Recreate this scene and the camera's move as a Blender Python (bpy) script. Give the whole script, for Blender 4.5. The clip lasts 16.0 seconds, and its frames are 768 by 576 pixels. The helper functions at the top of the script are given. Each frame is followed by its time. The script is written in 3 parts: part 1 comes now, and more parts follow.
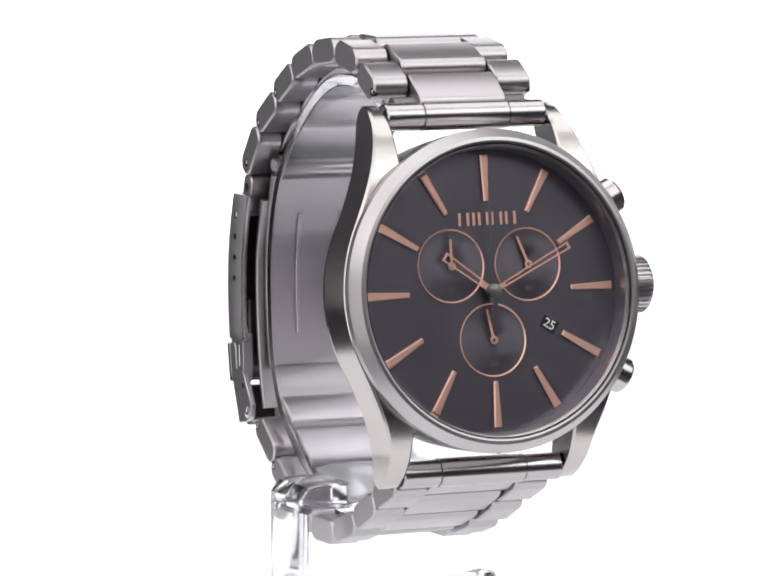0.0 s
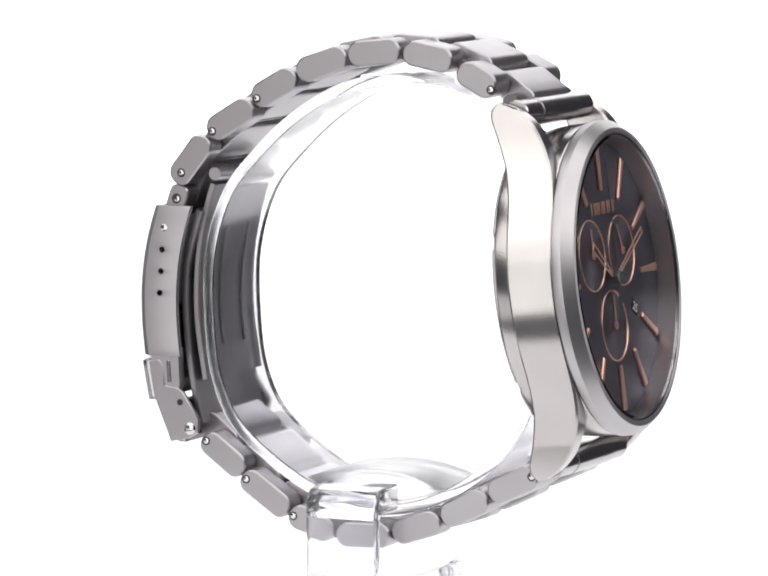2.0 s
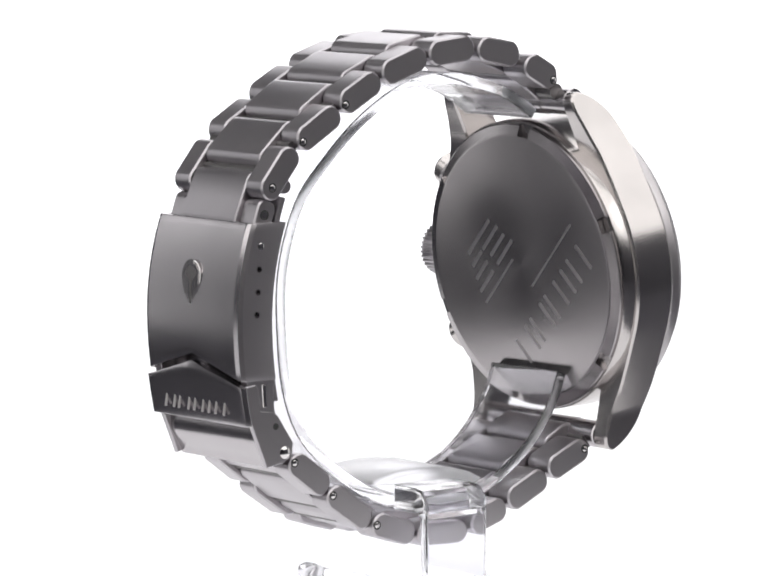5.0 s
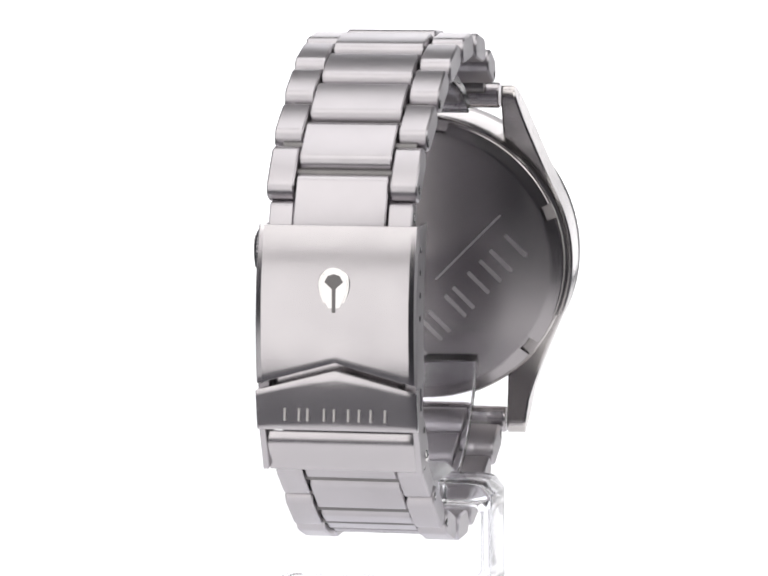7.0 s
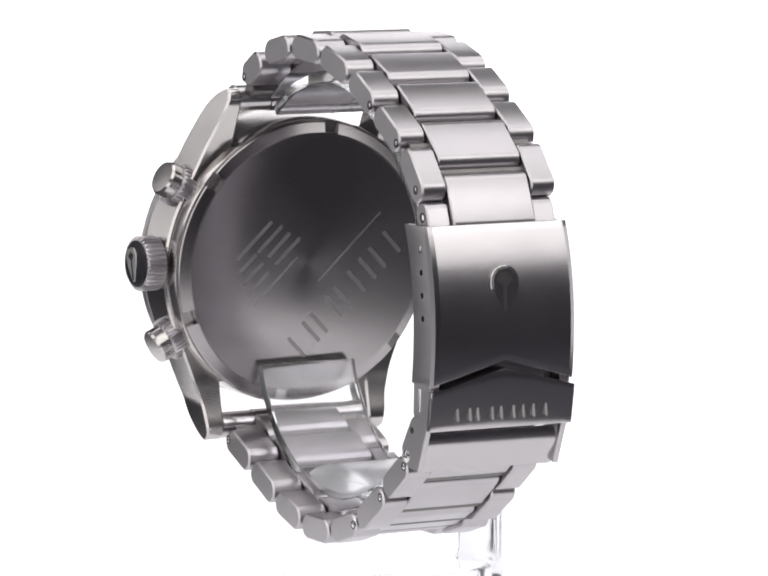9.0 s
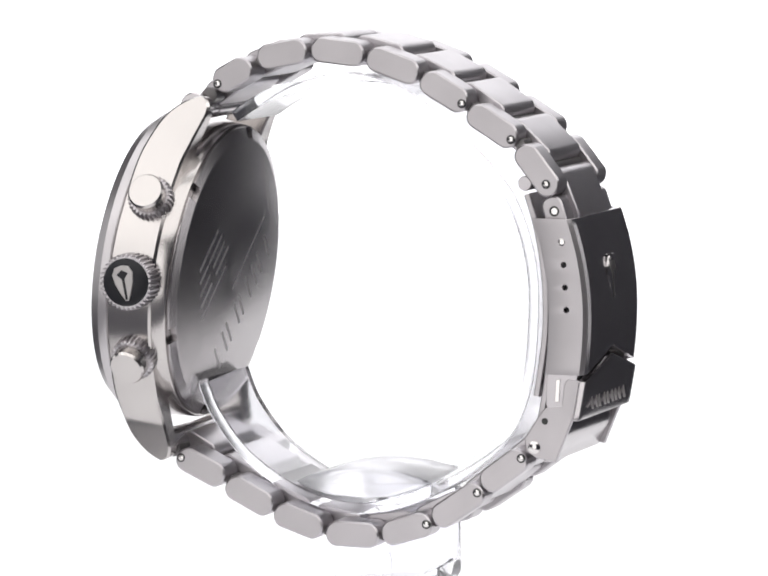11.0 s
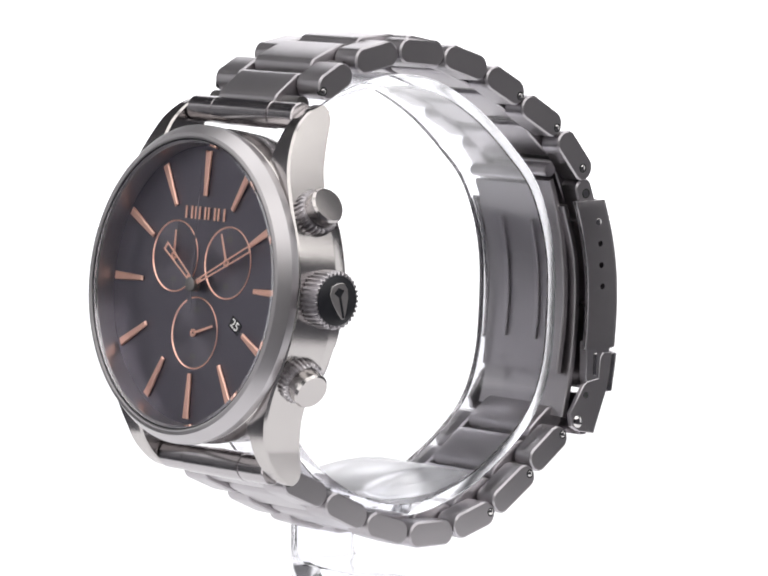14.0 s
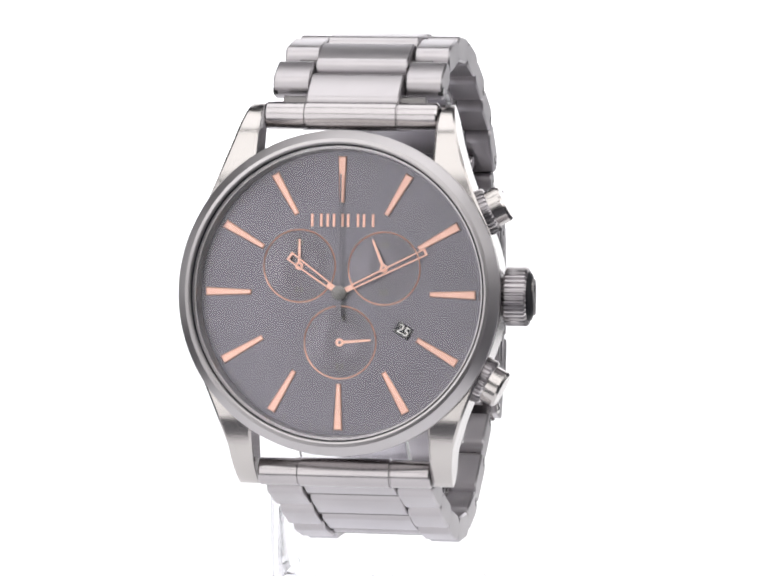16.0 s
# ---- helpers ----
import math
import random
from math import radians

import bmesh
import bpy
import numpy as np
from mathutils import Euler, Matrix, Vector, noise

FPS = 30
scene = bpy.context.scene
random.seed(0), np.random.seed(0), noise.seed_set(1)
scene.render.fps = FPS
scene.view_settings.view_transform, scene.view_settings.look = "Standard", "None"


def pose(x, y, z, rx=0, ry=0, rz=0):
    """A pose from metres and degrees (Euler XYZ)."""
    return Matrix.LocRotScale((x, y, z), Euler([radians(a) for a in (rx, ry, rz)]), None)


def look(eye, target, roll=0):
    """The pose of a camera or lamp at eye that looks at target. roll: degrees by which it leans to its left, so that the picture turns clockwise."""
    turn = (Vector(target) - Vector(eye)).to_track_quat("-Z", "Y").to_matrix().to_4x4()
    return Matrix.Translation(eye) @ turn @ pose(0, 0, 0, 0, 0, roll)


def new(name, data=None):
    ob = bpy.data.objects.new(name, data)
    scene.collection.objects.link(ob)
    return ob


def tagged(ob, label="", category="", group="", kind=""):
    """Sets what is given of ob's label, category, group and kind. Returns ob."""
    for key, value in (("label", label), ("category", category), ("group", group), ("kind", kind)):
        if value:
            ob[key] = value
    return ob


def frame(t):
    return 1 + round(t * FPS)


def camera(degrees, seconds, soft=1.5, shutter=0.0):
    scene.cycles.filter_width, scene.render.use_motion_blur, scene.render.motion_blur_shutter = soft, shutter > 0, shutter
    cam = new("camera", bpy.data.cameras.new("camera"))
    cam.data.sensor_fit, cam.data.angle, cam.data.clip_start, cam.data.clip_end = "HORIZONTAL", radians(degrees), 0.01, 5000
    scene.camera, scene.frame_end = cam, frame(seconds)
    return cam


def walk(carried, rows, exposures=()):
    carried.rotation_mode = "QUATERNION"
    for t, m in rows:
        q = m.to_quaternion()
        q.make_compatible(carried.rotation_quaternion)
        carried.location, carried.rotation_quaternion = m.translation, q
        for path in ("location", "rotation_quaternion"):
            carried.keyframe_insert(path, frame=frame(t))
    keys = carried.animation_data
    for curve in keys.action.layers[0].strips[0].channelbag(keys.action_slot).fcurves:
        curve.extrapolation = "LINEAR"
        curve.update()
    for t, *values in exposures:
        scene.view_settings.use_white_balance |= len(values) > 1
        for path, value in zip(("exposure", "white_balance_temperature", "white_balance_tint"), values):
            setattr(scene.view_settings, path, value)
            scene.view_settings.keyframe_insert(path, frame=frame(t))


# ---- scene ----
# The watch turns with its acrylic holder on a hidden turntable; the camera stands still.
MM = 0.001
BASE = 0.1085          # height of the camera over the white table
CASE_TILT, CASE_YAW = 83.0, 1.5
cam = camera(9.2, 16.0, soft=2.0)
EYE = pose(0, -0.65, BASE, 90 - 5.844, 0, 0.0415) @ pose(0, 0, 0, 0, 0, -0.125)
walk(cam, [(0.0, EYE), (16.0, EYE)])


def turn(t):
    """Degrees by which the turntable stands at t seconds."""
    return 24.114 + 20.798 * t - 0.03229 * t * t


# ---- light ----
world = bpy.data.worlds.new("studio")
scene.world = world
world.use_nodes = True
world.node_tree.nodes["Background"].inputs[0].default_value = (0.9, 0.92, 1.0, 1)
world.node_tree.nodes["Background"].inputs[1].default_value = 0.01


def softbox(name, eye, target, w, h, power, color=(1, 1, 1)):
    data = bpy.data.lights.new(name, "AREA")
    data.shape, data.size, data.size_y = "RECTANGLE", w, h
    data.energy, data.color = power, color
    ob = new(name, data)
    ob.matrix_world = look(eye, target)
    return ob


CENTRE = (0, 0, 0.045)
softbox("overhead_softbox", (0, -0.49, 0.58), (0, 0.0, 0.04), 1.74, 0.60, 5.9, (1, 0.985, 0.965))
softbox("top_softbox", (0, 0.06, 0.72), (0, 0.03, 0.04), 1.5, 0.50, 4.4, (1, 0.99, 0.98))
softbox("front_softbox", (-0.335, -0.535, 0.05), (0, 0, 0.05), 0.39, 0.44, 0.88, (1, 0.985, 0.97))
softbox("side_softbox", (-0.545, 0.245, 0.12), CENTRE, 0.15, 0.34, 0.20)
softbox("side_softbox", (-0.60, -0.02, 0.10), CENTRE, 0.11, 0.34, 0.05)
softbox("side_softbox", (0.595, 0.145, 0.08), CENTRE, 0.16, 0.34, 0.22)
softbox("side_softbox", (0.70, -0.25, 0.43), CENTRE, 0.50, 0.34, 0.95, (1, 0.985, 0.965))
softbox("side_softbox", (-0.70, -0.25, 0.43), CENTRE, 0.44, 0.32, 0.70, (1, 0.985, 0.965))
# Unseen fill added below table height to brighten the bracelet's inner plates.
softbox("low_fill", (-0.52, -0.19, -0.10), CENTRE, 0.32, 0.15, 0.13)


# ---- materials ----
def material(name):
    m = bpy.data.materials.new(name)
    m.use_nodes = True
    return m, m.node_tree.nodes, m.node_tree.links, m.node_tree.nodes["Principled BSDF"]


def noise_node(nodes, links, scale, stretch=(1, 1, 1), detail=3.0):
    co = nodes.new("ShaderNodeTexCoord")
    mp = nodes.new("ShaderNodeMapping")
    mp.inputs["Scale"].default_value = stretch
    tx = nodes.new("ShaderNodeTexNoise")
    tx.inputs["Scale"].default_value, tx.inputs["Detail"].default_value = scale, detail
    links.new(co.outputs["Object"], mp.inputs[0])
    links.new(mp.outputs[0], tx.inputs["Vector"])
    return tx.outputs["Fac"]


def ramp(nodes, links, fac, lo, hi):
    r = nodes.new("ShaderNodeMapRange")
    r.inputs["To Min"].default_value, r.inputs["To Max"].default_value = lo, hi
    links.new(fac, r.inputs["Value"])
    return r.outputs["Result"]


def tint(nodes, links, fac, a, b):
    mix = nodes.new("ShaderNodeMix")
    mix.data_type = "RGBA"
    mix.inputs[6].default_value, mix.inputs[7].default_value = (*a, 1), (*b, 1)
    links.new(fac, mix.inputs[0])
    return mix.outputs[2]


def steel(name, a, b, rough, grain, brush=0.03):
    """Brushed steel: fine lines along one way, blotches of wear over them."""
    m, nodes, links, p = material(name)
    p.inputs["Metallic"].default_value = 1.0
    lines = noise_node(nodes, links, 5000, grain, 2)
    wear = noise_node(nodes, links, 160, (1, 1, 1), 4)
    links.new(tint(nodes, links, wear, a, b), p.inputs["Base Color"])
    add = nodes.new("ShaderNodeMath")
    add.operation = "ADD"
    links.new(ramp(nodes, links, lines, -0.015, 0.015), add.inputs[0])
    links.new(ramp(nodes, links, wear, rough - 0.04, rough + 0.05), add.inputs[1])
    links.new(add.outputs[0], p.inputs["Roughness"])
    bump = nodes.new("ShaderNodeBump")
    bump.inputs["Strength"].default_value, bump.inputs["Distance"].default_value = brush, 0.00003
    links.new(lines, bump.inputs["Height"])
    links.new(bump.outputs[0], p.inputs["Normal"])
    return m


STEEL = steel("brushed_steel", (0.51, 0.487, 0.508), (0.44, 0.42, 0.438), 0.32, (1, 0.06, 0.06))
STEEL_CLASP = steel("brushed_clasp_steel", (0.51, 0.487, 0.50), (0.45, 0.43, 0.443), 0.20, (1, 0.06, 0.06))
STEEL_CASE = steel("satin_steel", (0.56, 0.535, 0.525), (0.50, 0.475, 0.47), 0.19, (0.08, 1, 1), 0.14)
STEEL_SATIN = steel("satin_bezel_steel", (0.54, 0.52, 0.535), (0.47, 0.45, 0.462), 0.38, (1, 1, 1), 0.15)
STEEL_BACK = steel("ground_steel", (0.39, 0.368, 0.374), (0.34, 0.322, 0.33), 0.22, (1, 1, 1), 0.04)
SIDE = steel("satin_link_side", (0.46, 0.44, 0.455), (0.40, 0.38, 0.395), 0.35, (1, 1, 1), 0.08)
tangent = STEEL_BACK.node_tree.nodes.new("ShaderNodeTangent")
tangent.direction_type, tangent.axis = "RADIAL", "Z"
STEEL_BACK.node_tree.links.new(tangent.outputs[0], STEEL_BACK.node_tree.nodes["Principled BSDF"].inputs["Tangent"])
STEEL_BACK.node_tree.nodes["Principled BSDF"].inputs["Anisotropic"].default_value = 0.6
STEEL_BACK_ETCH = steel("etched_back_steel", (0.45, 0.43, 0.44), (0.40, 0.38, 0.39), 0.32, (1, 1, 1), 0.15)
# Darker steel for stems, ticks and joints; in the joints its tone paints shade.
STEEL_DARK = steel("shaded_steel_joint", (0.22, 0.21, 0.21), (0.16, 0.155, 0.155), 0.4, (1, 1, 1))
STEEL_BRIGHT = steel("polished_steel", (0.70, 0.68, 0.67), (0.64, 0.62, 0.62), 0.10, (1, 1, 1), 0.03)


def plain(name, a, b, rough, metal=0.0, scale=700):
    m, nodes, links, p = material(name)
    f = noise_node(nodes, links, scale)
    links.new(tint(nodes, links, f, a, b), p.inputs["Base Color"])
    links.new(ramp(nodes, links, f, rough - 0.05, rough + 0.05), p.inputs["Roughness"])
    p.inputs["Metallic"].default_value = metal
    return m


ROSE = plain("rose_gold", (0.90, 0.56, 0.46), (0.82, 0.49, 0.40), 0.38, 1.0)
DIAL = steel("anthracite_dial", (0.182, 0.171, 0.205), (0.158, 0.148, 0.18), 0.32, (1, 0.02, 1), 0.05)
SUBDIAL = steel("anthracite_subdial", (0.188, 0.175, 0.206), (0.163, 0.151, 0.181), 0.33, (1, 1, 1), 0.05)
spun = SUBDIAL.node_tree.nodes.new("ShaderNodeTangent")
spun.direction_type, spun.axis = "RADIAL", "Z"
SUBDIAL.node_tree.links.new(spun.outputs[0], SUBDIAL.node_tree.nodes["Principled BSDF"].inputs["Tangent"])
SUBDIAL.node_tree.nodes["Principled BSDF"].inputs["Anisotropic"].default_value = 0.7
BLACK = plain("black_enamel", (0.012, 0.012, 0.016), (0.02, 0.02, 0.024), 0.45)
BLACK.node_tree.nodes["Principled BSDF"].inputs["Specular IOR Level"].default_value = 0.25
# Near-black colour for flat plugs: the shade of small bores that are not cut.
BORE_SHADE = plain("bore_shade", (0.02, 0.02, 0.02), (0.03, 0.03, 0.03), 0.6)
WHITE = plain("white_print", (0.75, 0.75, 0.74), (0.68, 0.68, 0.67), 0.5)
ENGRAVED = plain("etched_steel", (0.47, 0.45, 0.45), (0.42, 0.40, 0.40), 0.42, 1.0)
WALL = plain("grey_studio_wall", (0.075, 0.073, 0.088), (0.09, 0.088, 0.103), 0.85, 0.0, 3)


def clear(name, ior, rough, color=(1, 1, 1)):
    m, nodes, links, p = material(name)
    p.inputs["Transmission Weight"].default_value = 1.0
    p.inputs["IOR"].default_value = ior
    p.inputs["Base Color"].default_value = (*color, 1)
    f = noise_node(nodes, links, 90)
    links.new(ramp(nodes, links, f, rough * 0.5, rough * 1.5), p.inputs["Roughness"])
    return m


CRYSTAL = clear("mineral_crystal", 1.33, 0.0)
ACRYLIC = clear("clear_acrylic", 1.46, 0.10, (0.97, 0.97, 1.0))


ACRYLIC_BLOCK = clear("hazy_acrylic", 1.40, 0.34, (0.90, 0.90, 0.93))
ACRYLIC_FOOT = clear("thick_clear_acrylic", 1.49, 0.09, (0.95, 0.95, 0.99))


def backlit(name, strength):
    """The translucent white sweep of a light table, lit from behind."""
    m, nodes, links, p = material(name)
    f = noise_node(nodes, links, 4)
    links.new(tint(nodes, links, f, (0.36, 0.36, 0.36), (0.34, 0.34, 0.34)), p.inputs["Base Color"])
    p.inputs["Roughness"].default_value = 0.7
    p.inputs["Emission Color"].default_value = (1.0, 0.995, 1.02, 1)
    p.inputs["Emission Strength"].default_value = strength
    return m


LIGHT_TABLE = backlit("backlit_white_acrylic", 0.76)
LIGHT_PANEL = backlit("backlit_white_sheet", 1.5)


# ---- mesh helpers (all in millimetres) ----
def finish(name, bm, mat, sharp=32):
    bmesh.ops.recalc_face_normals(bm, faces=bm.faces)
    for f in bm.faces:
        f.smooth = True
    for e in bm.edges:
        if len(e.link_faces) == 2 and e.calc_face_angle(0) > radians(sharp):
            e.smooth = False
    bm.transform(Matrix.Scale(MM, 4))
    me = bpy.data.meshes.new(name)
    bm.to_mesh(me)
    bm.free()
    me.materials.append(mat)
    return me


def part(name, bm, mat, parent, label="", sharp=32, side=None):
    me = finish(name, bm, mat, sharp)
    if side:
        me.materials.append(side)
        for f in me.polygons:
            f.material_index = int(abs(f.normal.x) > 0.9)
    ob = new(name, me)
    ob.parent = parent
    return tagged(ob, label)


def put(bm, m):
    bm.transform(m)
    return bm


def lathe(profile, seg=72, closed=True):
    """A turned body round z; the profile is (r, z), closed to a ring or ending on the axis."""
    bm = bmesh.new()
    rings = []
    for r, z in profile:
        if r < 1e-6:
            rings.append([bm.verts.new((0, 0, z))])
        else:
            rings.append([bm.verts.new((r * math.cos(2 * math.pi * i / seg), r * math.sin(2 * math.pi * i / seg), z)) for i in range(seg)])
    pairs = list(zip(rings, rings[1:])) + ([(rings[-1], rings[0])] if closed else [])
    for a, b in pairs:
        for i in range(seg):
            j = (i + 1) % seg
            vs = [a[i % len(a)], a[j % len(a)], b[j % len(b)], b[i % len(b)]]
            vs = list(dict.fromkeys(vs))
            if len(vs) > 2:
                bm.faces.new(vs)
    return bm


def inset(outline, c):
    """The outline moved inwards by c."""
    n, out = len(outline), []
    area = sum(outline[i][0] * outline[(i + 1) % n][1] - outline[(i + 1) % n][0] * outline[i][1] for i in range(n))
    s = 1 if area > 0 else -1
    for i in range(n):
        p, q, r = Vector(outline[i - 1]), Vector(outline[i]), Vector(outline[(i + 1) % n])
        a, b = (q - p).normalized(), (r - q).normalized()
        na, nb = Vector((-a.y, a.x)) * s, Vector((-b.y, b.x)) * s
        d = na + nb
        k = max(0.5, 1 + na.dot(nb))
        out.append(tuple(q + d * (c / k)))
    return out


def slab(outline, lo, hi, c, axis="z", into=None, steps=1):
    """A plate: the outline drawn out from lo to hi with edges broken by c. axis x: the outline lies in y, z."""
    bm = into or bmesh.new()
    small = inset(outline, c) if c else outline
    rows = [(lo, small), (lo + c, outline), (hi - c, outline), (hi, small)] if c else [(lo, outline), (hi, outline)]
    if steps > 1:
        bend = [radians(90 * k / steps) for k in range(steps + 1)]
        low = [(lo + c * (1 - math.cos(a)), inset(outline, c * (1 - math.sin(a)))) for a in bend]
        rows = low + [(lo + hi - h, o) for h, o in reversed(low)]
    rings = []
    for h, o in rows:
        rings.append([bm.verts.new((a, b, h) if axis == "z" else (h, a, b)) for a, b in o])
    n = len(outline)
    for a, b in zip(rings, rings[1:]):
        for i in range(n):
            bm.faces.new((a[i], a[(i + 1) % n], b[(i + 1) % n], b[i]))
    bm.faces.new(rings[0])
    bm.faces.new(rings[-1])
    return bm


def rounded(w, h, r, steps=4):
    """A rectangle w by h round the origin with round corners."""
    out = []
    for sx, sy, a0 in ((1, 1, 0), (-1, 1, 90), (-1, -1, 180), (1, -1, 270)):
        for i in range(steps + 1):
            a = radians(a0 + 90 * i / steps)
            out.append((sx * (w / 2 - r) + r * math.cos(a), sy * (h / 2 - r) + r * math.sin(a)))
    return out


def placed(outline, p, q):
    """An outline drawn along x, laid from p to q, its upper side away from the band's middle."""
    p, q = Vector(p), Vector(q)
    d = (q - p).normalized()
    nrm = Vector((-d.y, d.x))
    if nrm.dot((p + q) / 2 - Vector((-2, -66))) < 0:
        nrm = -nrm
    mid = (p + q) / 2
    return [tuple(mid + d * a + nrm * b) for a, b in outline]


def sweep_strip(path, thick, half, c=0.25):
    """A bent strip along a path in y, z; thick across it, half its width in x."""
    pts = [Vector(p) for p in path]
    left, right = [], []
    for i, p in enumerate(pts):
        d = (pts[min(i + 1, len(pts) - 1)] - pts[max(i - 1, 0)]).normalized()
        nrm = Vector((-d.y, d.x)) * thick / 2
        left.append(p + nrm)
        right.append(p - nrm)
    bm = bmesh.new()
    rows = []
    for a, b in zip(left, right):
        m = (a - b).normalized() * c
        section = [(-half + c, a), (half - c, a), (half, a - m), (half, b + m), (half - c, b), (-half + c, b), (-half, b + m), (-half, a - m)]
        rows.append([bm.verts.new((x, v.x, v.y)) for x, v in section])
    for a, b in zip(rows, rows[1:]):
        for i in range(8):
            bm.faces.new((a[i], a[(i + 1) % 8], b[(i + 1) % 8], b[i]))
    bm.faces.new(rows[0])
    bm.faces.new(rows[-1])
    return bm


def glide(path, per=5):
    """A smooth curve through the points."""
    out = []
    n = len(path)
    for i in range(n - 1):
        p0, p1, p2, p3 = (Vector(path[min(max(k, 0), n - 1)]) for k in (i - 1, i, i + 1, i + 2))
        for s in range(per):
            t = s / per
            out.append(0.5 * (2 * p1 + (p2 - p0) * t + (2 * p0 - 5 * p1 + 4 * p2 - p3) * t * t + (3 * p1 - p0 - 3 * p2 + p3) * t ** 3))
    out.append(Vector(path[-1]))
    return [tuple(p) for p in out]


def knurled(r, depth, z0, z1, teeth, c=0.25):
    """A grooved grip, open groove by groove, from z0 to z1."""
    n = teeth * 4
    out = []
    for i in range(n):
        a = 2 * math.pi * i / n
        rr = r if i % 4 in (0, 1) else r - depth
        out.append((rr * math.cos(a), rr * math.sin(a)))
    bm = bmesh.new()
    rows = [(z0, 1 - c / r), (z0 + c, 1), (z1 - c, 1), (z1, 1 - c / r)]
    rings = [[bm.verts.new((x * k, y * k, z)) for x, y in out] for z, k in rows]
    for a, b in zip(rings, rings[1:]):
        for i in range(n):
            bm.faces.new((a[i], a[(i + 1) % n], b[(i + 1) % n], b[i]))
    bm.faces.new(rings[0])
    bm.faces.new(rings[-1])
    return bm


# ---- the studio round the table ----
def room():
    def sheet(name, corners, mat=WALL):
        bm = bmesh.new()
        a = [bm.verts.new(Vector(c) * 1000) for c in corners]
        face = bm.faces.new(a)
        back = bmesh.ops.extrude_face_region(bm, geom=[face])
        bm.normal_update()
        for v in back["geom"]:
            if isinstance(v, bmesh.types.BMVert):
                v.co -= face.normal * 60
        ob = new(name, finish(name, bm, mat))
        return tagged(ob, kind="structure")
    x, y0, y1, z0, z1 = 0.9, -1.05, 0.8, -0.25, 1.1
    sheet("floor", [(-x, y0, z0), (x, y0, z0), (x, y1, z0), (-x, y1, z0)])
    sheet("ceiling", [(-x, y1, z1), (x, y1, z1), (x, y0, z1), (-x, y0, z1)])
    sheet("wall_north", [(-x, y1, z0), (x, y1, z0), (x, y1, z1), (-x, y1, z1)])
    sheet("wall_south", [(x, y0, z0), (-x, y0, z0), (-x, y0, z1), (x, y0, z1)])
    sheet("wall_east", [(x, y1, z0), (x, y0, z0), (x, y0, z1), (x, y1, z1)])
    sheet("wall_west", [(-x, y0, z0), (-x, y1, z0), (-x, y1, z1), (-x, y0, z1)])


def light_table():
    """A white sweep: a round front under the stand, level, then widening and curved up behind it."""
    path = [(-69 + 7 * k, 0) for k in range(10)] + [(0, 0), (20, 0), (80, 0), (150, 0), (240, 0), (350, 0), (450, 0), (559, 0)]
    bm = bmesh.new()
    rows = []
    for k, (y, z) in enumerate(path):
        half = math.sqrt(max(70 ** 2 - y * y, 9)) if y < 0 else 72 + 0.07 * y
        py, pz = path[min(k + 1, len(path) - 1)][0] - path[max(k - 1, 0)][0], path[min(k + 1, len(path) - 1)][1] - path[max(k - 1, 0)][1]
        n = Vector((0, pz, -py)).normalized() * 5
        top = [Vector((half * f, y, z)) for f in (-1, -0.5, 0, 0.5, 1)]
        rows.append([bm.verts.new(v) for v in top] + [bm.verts.new(v + n) for v in reversed(top)])
    for a, b in zip(rows, rows[1:]):
        for i in range(10):
            bm.faces.new((a[i], a[(i + 1) % 10], b[(i + 1) % 10], b[i]))
    bm.faces.new(rows[0])
    bm.faces.new(rows[-1])
    ob = new("table_top", finish("table_top", bm, LIGHT_TABLE, 60))
    return tagged(ob, "burnt-out white light table", "light table", kind="structure")


def light_panel():
    """The backlit sheet that stands behind the table and burns the picture out."""
    bm = slab([(-170, -30), (300, -30), (300, 480), (-170, 480)], 560, 566, 1)
    bm.transform(Matrix(((1, 0, 0, 0), (0, 0, 1, 0), (0, 1, 0, 0), (0, 0, 0, 1))))
    ob = new("backdrop", finish("backdrop", bm, LIGHT_PANEL, 60))
    return tagged(ob, "burnt-out white backlit sheet behind the table", "backdrop", kind="structure")


room()
light_table()
light_panel()

# ---- the watch ----
LIFT = BASE * 1000     # from the camera's level to the table's
CASE = Matrix.Translation((0.25, -32, -64 + LIFT)) @ pose(0, 0, 0, CASE_TILT, 0, CASE_YAW)
watch = tagged(new("wrist_watch"), "steel chronograph wrist watch with an anthracite dial, on a clear holder", "watch")


def up(pts):
    return [(y, z + LIFT) for y, z in pts]


def key_plate(profile):
    """A turned plate, facing -z, whose rim is sunk at six notches."""
    turns = []
    for k in range(6):
        at = 38.6 + 60 * k
        turns += [(at + d, abs(d) < 3.2) for d in (-3.3, -3.15, 0, 3.15, 3.3)]
        turns += [(at + 3.3 + 53.4 * i / 17, False) for i in range(1, 17)]
    bm = bmesh.new()
    rings = []
    for r, z in profile:
        if r == 0:
            rings.append([bm.verts.new((0, 0, z))] * len(turns))
            continue
        rings.append([bm.verts.new((r * math.cos(radians(a)), r * math.sin(radians(a)), -7.5 if sunk and r > 18.72 else z)) for a, sunk in turns])
    n = len(turns)
    for a, b in zip(rings, rings[1:]):
        for i in range(n):
            vs = list(dict.fromkeys((a[i], a[(i + 1) % n], b[(i + 1) % n], b[i])))
            bm.faces.new(vs)
    bm.faces.new(rings[0])
    return bm


